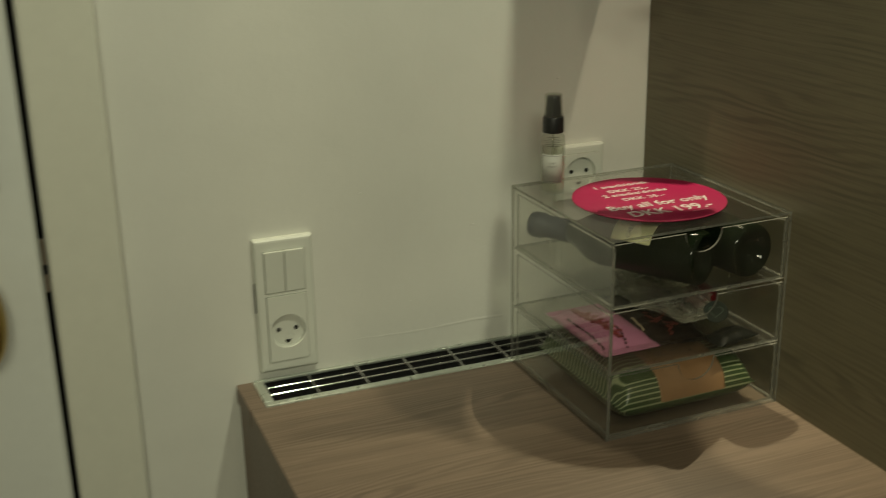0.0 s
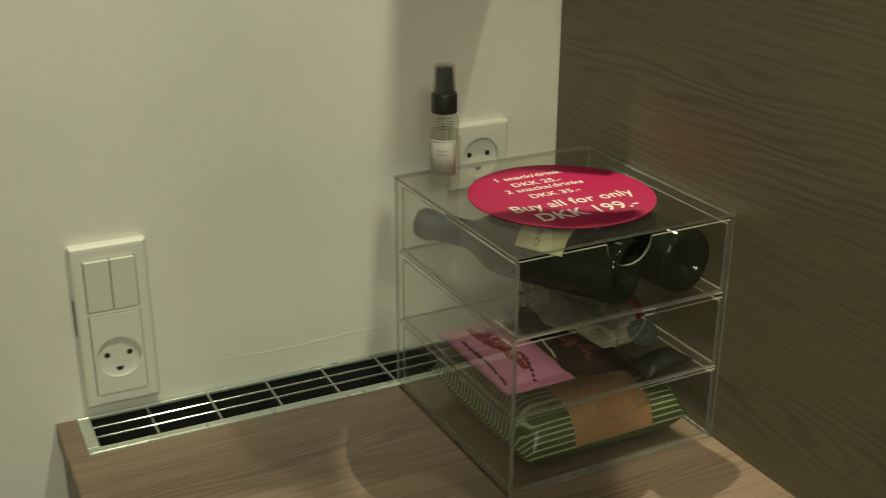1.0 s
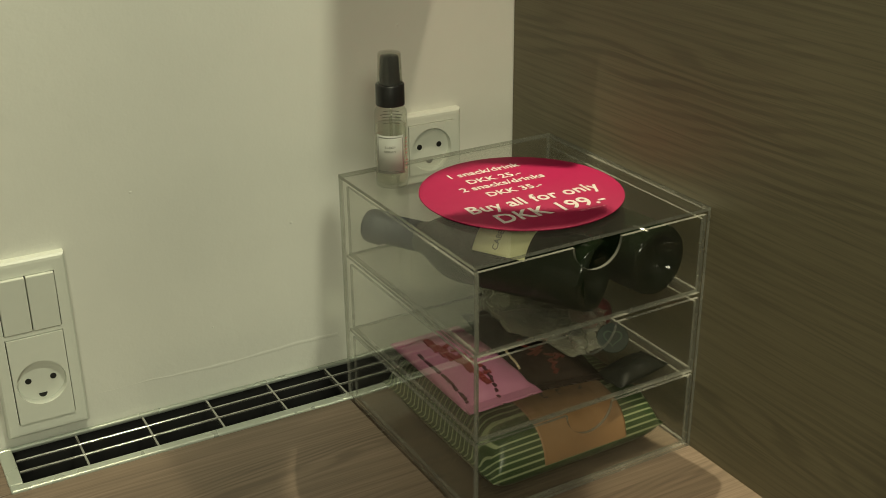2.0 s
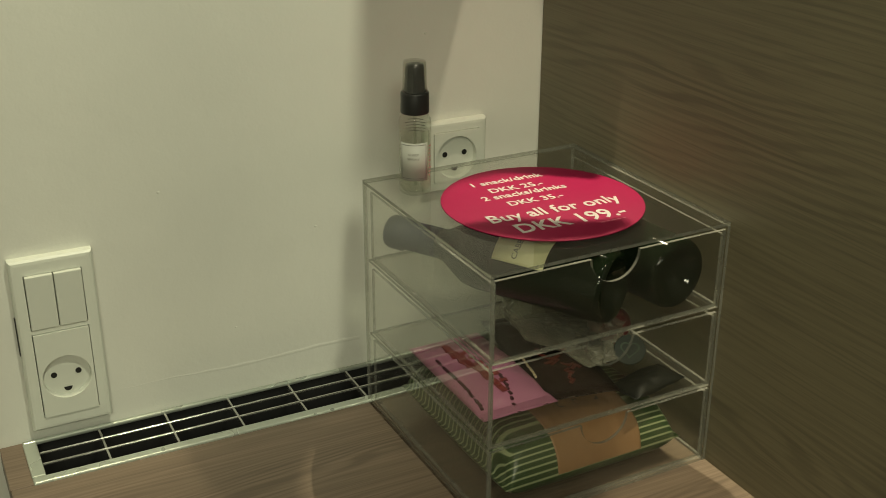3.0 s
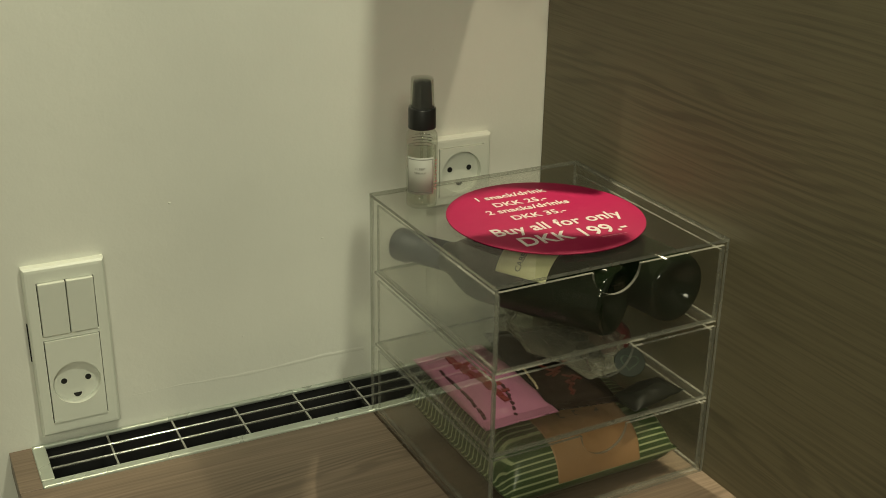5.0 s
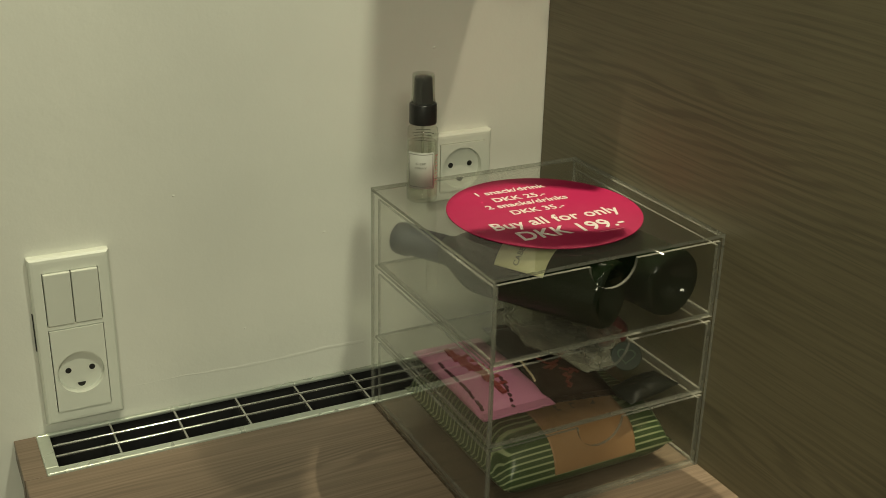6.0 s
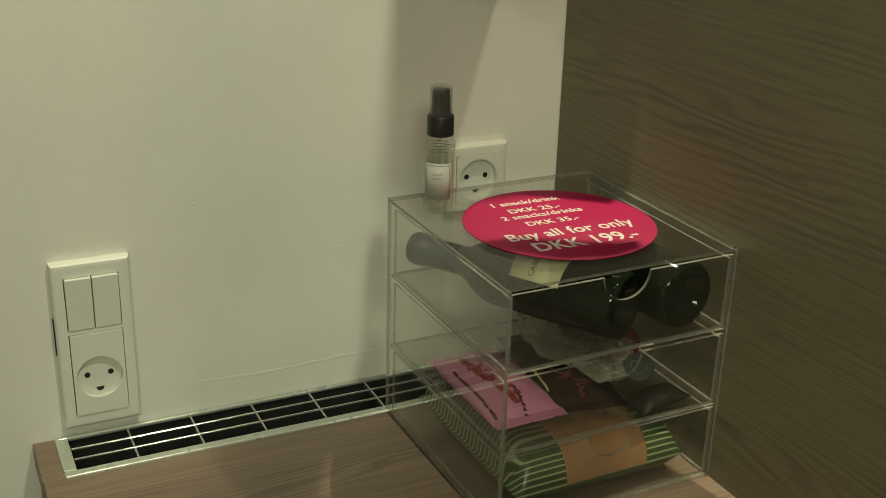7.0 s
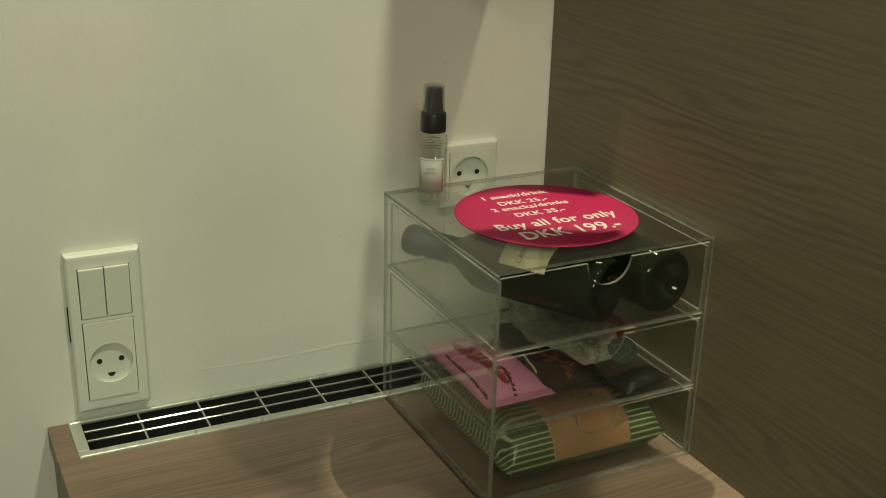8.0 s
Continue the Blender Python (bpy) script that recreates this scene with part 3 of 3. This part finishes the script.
for a in (-49, 42):
    part("frame_line", wrapped(0.01332, FACE + a, FACE + a + 1.6, 0.0173, 0.0470, 2, 0.0001), GREY_INK, label_strip)
for words, z in (("SLEEP", 0.0378), ("SPRAY", 0.0338)):
    ob = lettering("printed_word", words, 0.0028, label_strip, GREY_INK, Matrix.Identity(4), "CENTER", thick=0.00003)
    for v in ob.data.vertices:
        a = radians(FACE - 3) + v.co.x * 1.25 / 0.0133
        v.co = (0.01338 * math.cos(a), 0.01338 * math.sin(a), z + v.co.y)
for k in range(9):
    part("small_print", wrapped(0.01306, FACE + 58, FACE + 58 + 10 + 4 * (k % 3), 0.018 + 0.0033 * k, 0.0188 + 0.0033 * k, 4, 0.0001), RED_INK, spray, "tiny unreadable red print")


for k, wide in enumerate((62, 78, 70, 84, 56)):
    part("small_print", wrapped(0.01306, FACE + 180 - wide / 2, FACE + 180 + wide / 2, 0.0515 + 0.0027 * k, 0.0521 + 0.0027 * k, 8, 0.0001), GREY_INK, spray, "tiny unreadable grey print on the back")


# ---- the bottles in the upper drawer ----
BOTTLE_GLASS = plain("dark_green_bottle_glass", (0.005, 0.009, 0.004), 0.05, spec=0.35, vary=0.2, scale=20)
FOIL = plain("blue_black_capsule_foil", (0.012, 0.018, 0.034), 0.42, 0.0, spec=0.25, vary=0.15, scale=60)
WINE_LABEL = plain("pale_green_label_paper", (0.60, 0.60, 0.35), 0.6, vary=0.06, scale=120)


def wine_bottle(base, tip, radius, label, marks):
    """A bottle lying from base to tip, turned about its own axis."""
    base, tip = Vector(base), Vector(tip)
    long = (tip - base).length
    ob = thing("wine_bottle", base, label, "bottle", "bottles in the drawer")
    ob.matrix_basis = Matrix.Translation(base) @ (tip - base).to_track_quat("Z", "X").to_matrix().to_4x4()
    r, h = radius, long
    part("glass", lathe([(0, 0.017), (r * 0.40, 0.013), (r * 0.66, 0.0045), (r * 0.76, 0.0008), (r * 0.93, 0.0012), (r, 0.006), (r, 0.56 * h), (r * 0.94, 0.61 * h), (r * 0.72, 0.67 * h),
                         (r * 0.50, 0.72 * h), (r * 0.43, 0.76 * h)], 56), BOTTLE_GLASS, ob, "dark green glass body", True)
    part("capsule", lathe([(r * 0.43, 0.7602 * h), (r * 0.445, 0.765 * h), (r * 0.43, 0.93 * h), (r * 0.50, 0.935 * h), (r * 0.50, 0.985 * h), (r * 0.46, h), (0, h)], 40),
         FOIL, ob, "dark screw capsule", True)
    if marks:
        a0, a1 = marks
        lab = part("paper_label", wrapped(r + 0.0003, a0, a1, 0.240 * h, 0.455 * h, 24), WINE_LABEL, ob, "pale green paper label", True)
        word = lettering("printed_word", "CABE", 0.0068, lab, GREY_INK, Matrix.Identity(4), "LEFT", thick=0.00004, bold=0.0001)
        for v in word.data.vertices:
            a = radians(a0 + 7) + v.co.x / r
            v.co = ((r + 0.0008) * math.cos(a), (r + 0.0008) * math.sin(a), 0.355 * h + v.co.y)
    return ob


UP = DESK_Z + FLOORS[2]
wine_bottle((0.3990, -0.2730, UP + 0.0297), (0.2918, -0.0930, UP + 0.0297), 0.0292, "dark green wine bottle lying in the upper drawer", (-66, 34))
wine_bottle((0.4570, -0.2750, UP + 0.0297), (0.4230, -0.0835, UP + 0.0297), 0.0292, "unlabelled dark wine bottle lying on its side in the drawer", None)


# ---- packets in the lower drawers ----
def pillow(nx, ny, lx, ly, h, seam=0.0, waves=0.0012, seed=0, box=3.2, ends=0.0):
    """A filled flow-wrap packet: fat middle, flat crimped ends along x, closed below."""
    bm = bmesh.new()

    def at(i, j, side):
        u, v = i / nx, j / ny
        core = max(0.0, min(1.0, (u * lx - seam) / (lx - 2 * seam))) if lx > 2 * seam else u
        swell = max(0.0, 1 - abs(2 * core - 1) ** (ends or box)) ** 0.7 * max(0.0, 1 - abs(2 * v - 1) ** (box - 0.6)) ** 0.62
        x, y = (u - 0.5) * lx, (v - 0.5) * ly
        wob = waves * noise.noise((x * 55 + seed, y * 55, seed)) + 0.5 * waves * noise.noise((x * 160, y * 160 + seed, 2))
        z = swell * h * (0.62 if side else -0.38) + wob * (0.25 + swell if side else 0.2)
        return (x, y, z)

    up = [[bm.verts.new(at(i, j, True)) for j in range(ny + 1)] for i in range(nx + 1)]
    lo = [[up[i][j] if i in (0, nx) or j in (0, ny) else bm.verts.new(at(i, j, False)) for j in range(ny + 1)] for i in range(nx + 1)]
    for i in range(nx):
        for j in range(ny):
            bm.faces.new((up[i][j], up[i + 1][j], up[i + 1][j + 1], up[i][j + 1]))
            quad = []
            for v in (lo[i][j], lo[i][j + 1], lo[i + 1][j + 1], lo[i + 1][j]):
                if v not in quad:
                    quad.append(v)
            try:
                bm.faces.new(quad)
            except ValueError:
                pass
    return bm


def draped(bm_from, x0, x1, y0, y1, lift):
    """The part of a packet's upper skin inside a rectangle, lifted off it and made solid."""
    bm = bm_from.copy()
    away = [f for f in bm.faces if not (x0 < f.calc_center_median().x < x1 and y0 < f.calc_center_median().y < y1 and f.calc_center_median().z > -1e-5)]
    bmesh.ops.delete(bm, geom=away, context="FACES")
    bmesh.ops.recalc_face_normals(bm, faces=bm.faces[:])
    for v in bm.verts:
        v.normal_update()
    for v in bm.verts:
        v.co.z += lift
    out = bmesh.ops.extrude_face_region(bm, geom=bm.faces[:])
    for v in out["geom"]:
        if isinstance(v, bmesh.types.BMVert):
            v.co.z += 0.0003
    return bm


def print_bars(parent, material, rows, tree, name="printed_bar"):
    """Unreadable print as short bars that lie on a packet. rows: x, y, length, height, turn. tree: the packet's skin."""
    for x, y, w, h, turn in rows:
        spot, normal, face, far = tree.ray_cast(Vector((x, y, 0.2)), Vector((0, 0, -1)))
        if spot is None:
            continue
        normal = normal if normal.z > 0 else -normal
        tilt = Vector((0, 0, 1)).rotation_difference(normal).to_matrix().to_4x4()
        bm = block(-w / 2, w / 2, -h / 2, h / 2, -0.0006, 0.0009)
        part(name, bm, material, parent, at=Matrix.Translation(spot) @ tilt @ pose(0, 0, 0, 0, 0, turn))


LILAC = plain("lilac_wrapper_film", (0.46, 0.175, 0.30), 0.30, vary=0.07, scale=60, coat=0.3)
DARK_PRINT = plain("dark_plum_print", (0.060, 0.010, 0.022), 0.4)
BRICK_PRINT = plain("brick_red_print", (0.22, 0.026, 0.028), 0.4)
BROWN_FILM = plain("dark_brown_wrapper_film", (0.008, 0.005, 0.004), 0.38, vary=0.25, scale=50, spec=0.16)
RED_PRINT = plain("dull_red_print", (0.11, 0.014, 0.009), 0.4, vary=0.2)
BEIGE_PRINT = plain("beige_print", (0.50, 0.42, 0.28), 0.5)
KRAFT = plain("orange_kraft_label", (0.26, 0.145, 0.066), 0.6, vary=0.10, scale=70)
GREEN_PRINT = plain("green_round_print", (0.13, 0.18, 0.13), 0.5)
MID = DESK_Z + FLOORS[1]
LOW = DESK_Z + FLOORS[0]

# lilac bar
bar = thing("lilac_snack_bar", (0.3220, -0.2000, MID + 0.0085), "lilac wrapped snack bar lying in the middle drawer", "snack packet", "snack packets in the drawers", rz=91)
whole = pillow(44, 24, 0.130, 0.068, 0.021, 0.011, seed=3)
tree = BVHTree.FromBMesh(whole)
part("wrapper", whole, LILAC, bar, smooth=True)
for end in (-1, 1):
    for k in range(9):
        part("crimp", block(-0.0004, 0.0004, -0.0325, 0.0325, 0.0, 0.0007), LILAC, bar, at=pose(end * (0.0555 + 0.0010 * k), 0, 0.0003))
rnd = random.Random(4)
for k in range(7):
    x, y = -0.036 + 0.0100 * k, 0.0050 + 0.0016 * k
    print_bars(bar, BRICK_PRINT, [(x, y, 0.0200, 0.0046, 90 + rnd.uniform(-12, 12)), (x + 0.0032, y + rnd.choice((-0.007, 0.0, 0.007)), 0.0062, 0.0042, rnd.uniform(-30, 30)),
                                  (x + 0.0056, y, 0.0180, 0.0042, 90 + rnd.uniform(-22, 22))], tree, "large_print")
print_bars(bar, DARK_PRINT, [(-0.050 + 0.0038 * k, 0.0275 + rnd.uniform(-0.0003, 0.0003), rnd.uniform(0.0020, 0.0026), rnd.uniform(0.0044, 0.0066), rnd.uniform(-10, 10)) for k in range(20) if k % 7 != 3], tree, "small_print")
print_bars(bar, DARK_PRINT, [(-0.054 + 0.0042 * k, 0.0010 - 0.0006 * k, 0.0022, rnd.uniform(0.0050, 0.0085), rnd.uniform(-14, 14)) for k in range(8)], tree, "small_print")

# dark chocolate bag
choc = thing("brown_snack_bag", (0.3890, -0.1940, MID + 0.0085), "dark brown foil snack bag with red print in the drawer", "snack packet", "snack packets in the drawers", rz=81)
whole = pillow(44, 30, 0.146, 0.068, 0.015, 0.010, waves=0.0016, seed=8, box=4.5)
tree = BVHTree.FromBMesh(whole)
part("wrapper", whole, BROWN_FILM, choc, smooth=True)
print_bars(choc, RED_PRINT, [(-0.056 + 0.0030 * k, 0.001 + 0.012 * rnd.uniform(-1, 1), rnd.uniform(0.005, 0.010), rnd.uniform(0.0018, 0.0034), rnd.uniform(-60, 60)) for k in range(18)], tree, "red_motif")
print_bars(choc, BEIGE_PRINT, [(-0.042 + 0.0034 * k, 0.0275, 0.0015, 0.0052, rnd.uniform(-15, 15)) for k in range(10)], tree, "small_print")

# clear crumpled bag
FILM = clear_sheet("crumpled_clear_film", (0.86, 0.88, 0.84), 1.40, 0.38, haze=0.25, haze_tint=(0.60, 0.58, 0.47))
DARK_NUTS = plain("dark_dried_fruit", (0.030, 0.022, 0.018), 0.45, vary=0.4, scale=80, relief=0.001)
bag = thing("clear_snack_bag", (0.4230, -0.1720, MID + 0.004), "crumpled clear film bag of dark snacks with green mark", "snack packet", "snack packets in the drawers", rz=80)
film = bmesh.new()
bmesh.ops.create_icosphere(film, subdivisions=5, radius=1.0)
for v in film.verts:
    n = noise.noise(v.co * 2.3) * 0.20 + noise.noise(v.co * 5.5) * 0.09 + abs(noise.noise(v.co * 9.0)) * 0.05 + abs(noise.noise(v.co * 19.0)) * 0.03
    v.co *= 0.92 + n
    v.co = (v.co.x * 0.084, v.co.y * (0.048 + 0.017 * v.co.x), max(-0.003, 0.022 + v.co.z * (0.022 + 0.008 * v.co.x)))
part("film", film, FILM, bag, "crumpled clear film", True)
for k in range(34):
    a, q = rnd.uniform(0, 6.28), math.sqrt(rnd.random())
    nut = bmesh.new()
    bmesh.ops.create_icosphere(nut, subdivisions=2, radius=0.0062)
    for v in nut.verts:
        v.co *= 1 + 0.25 * noise.noise(v.co * 260 + Vector((k, 0, 0)))
        v.co.z *= 0.7
    part("snack_piece", nut, DARK_NUTS, bag, smooth=True, at=pose(0.036 * q * math.cos(a), 0.021 * q * math.sin(a), 0.004 + 0.009 * rnd.random(), 0, 0, rnd.uniform(0, 180)))
def heart(t, k):
    """A point of a heart outline; k: its size in metres over 32 steps."""
    return (k * 16 * math.sin(t) ** 3, k * (13 * math.cos(t) - 5 * math.cos(2 * t) - 2 * math.cos(3 * t) - math.cos(4 * t)))


facing = Matrix.Translation((-0.0745, -0.0240, 0.0250)) @ Vector((-0.62, 0.30, 0.72)).to_track_quat("Z", "Y").to_matrix().to_4x4()
part("patch", lathe([(0, 0.0), (0.0125, 0.0), (0.0130, -0.0006), (0, -0.0010)], 32), plain("dark_green_patch", (0.018, 0.030, 0.022), 0.4, vary=0.25, scale=90), bag, "dark green patch printed on the film", at=facing)
mark = bmesh.new()
loops = [[mark.verts.new((*heart(2 * math.pi * k / 40, size), 0.0003)) for k in range(40)] for size in (0.00050, 0.00040)]
for k in range(40):
    n = (k + 1) % 40
    mark.faces.new((loops[0][k], loops[0][n], loops[1][n], loops[1][k]))
bmesh.ops.solidify(mark, geom=mark.faces[:], thickness=0.0003)
part("heart_mark", mark, GREEN_PRINT, bag, "pale green heart outline", at=facing)
red = thing("red_wrapped_sweet", (0.4520, -0.1930, MID + 0.0230), "round red wrapped sweet behind the clear bag", "sweet", "snack packets in the drawers")
sweet = bmesh.new()
bmesh.ops.create_icosphere(sweet, subdivisions=3, radius=1.0)
for v in sweet.verts:
    v.co *= 1 + 0.05 * noise.noise(v.co * 3)
    v.co = (v.co.x * 0.019, v.co.y * 0.019, v.co.z * 0.0160)
part("wrapper", sweet, plain("red_foil", (0.11, 0.007, 0.009), 0.3, vary=0.2, scale=60, coat=0.3), red, smooth=True)

# flat dark packet in front of the clear bag
dark_bag = thing("dark_snack_packet", (0.4430, -0.2640, MID + 0.0042), "flat black-green snack packet at the drawer's front", "snack packet", "snack packets in the drawers", rz=12)
part("wrapper", pillow(30, 20, 0.060, 0.030, 0.013, 0.005, waves=0.002, seed=21), plain("black_green_film", (0.008, 0.010, 0.007), 0.55, vary=0.25, scale=60), dark_bag, smooth=True)

# striped snack bag with kraft label
m, t, p = nodes_of("green_white_striped_film")
wave = t.nodes.new("ShaderNodeTexWave")
wave.wave_type, wave.bands_direction = "BANDS", "Y"
wave.inputs["Scale"].default_value, wave.inputs["Distortion"].default_value = 50.0, 0.0
spot, over, both = t.nodes.new("ShaderNodeTexCoord"), t.nodes.new("ShaderNodeMapRange"), t.nodes.new("ShaderNodeCombineXYZ")
axes = t.nodes.new("ShaderNodeSeparateXYZ")
link(t, spot.outputs["Object"], axes.inputs[0])
link(t, axes.outputs[1], over.inputs["Value"])
for name, value in (("From Min", -0.060), ("From Max", -0.078), ("To Min", 0.0), ("To Max", 0.85)):
    over.inputs[name].default_value = value
link(t, worked(t, "MULTIPLY_ADD", over.outputs["Result"], axes.outputs[2], axes.outputs[1]), both.inputs[1])
link(t, both.outputs[0], wave.inputs["Vector"])
link(t, ramp(t, wave.outputs["Fac"], (0.52, (0.030, 0.058, 0.018)), (0.72, (0.045, 0.080, 0.028)), (0.92, (0.27, 0.31, 0.18))), p.inputs["Base Color"])
p.inputs["Roughness"].default_value = 0.38
STRIPED = m
sack = thing("striped_snack_bag", (0.3840, -0.1880, LOW + 0.0215), "green and white striped snack bag with orange label", "snack packet", "snack packets in the drawers", rz=1.5)
whole = pillow(84, 60, 0.170, 0.184, 0.054, 0.004, waves=0.0013, seed=11, box=7.0, ends=14.0)
print_bars(sack, plain("dark_brown_print", (0.06, 0.040, 0.022), 0.6), [(x, y, 0.0085, 0.0050, 8) for x, y in [(-0.0083, -0.0478), (0.0056, -0.0503), (0.0238, -0.0507)]], BVHTree.FromBMesh(whole), "printed_mark")
part("label", draped(whole, -0.036, 0.044, -0.091, 0.05, 0.0004), KRAFT, sack, "plain orange kraft label", True)
part("film", whole, STRIPED, sack, "green and white striped film", True)
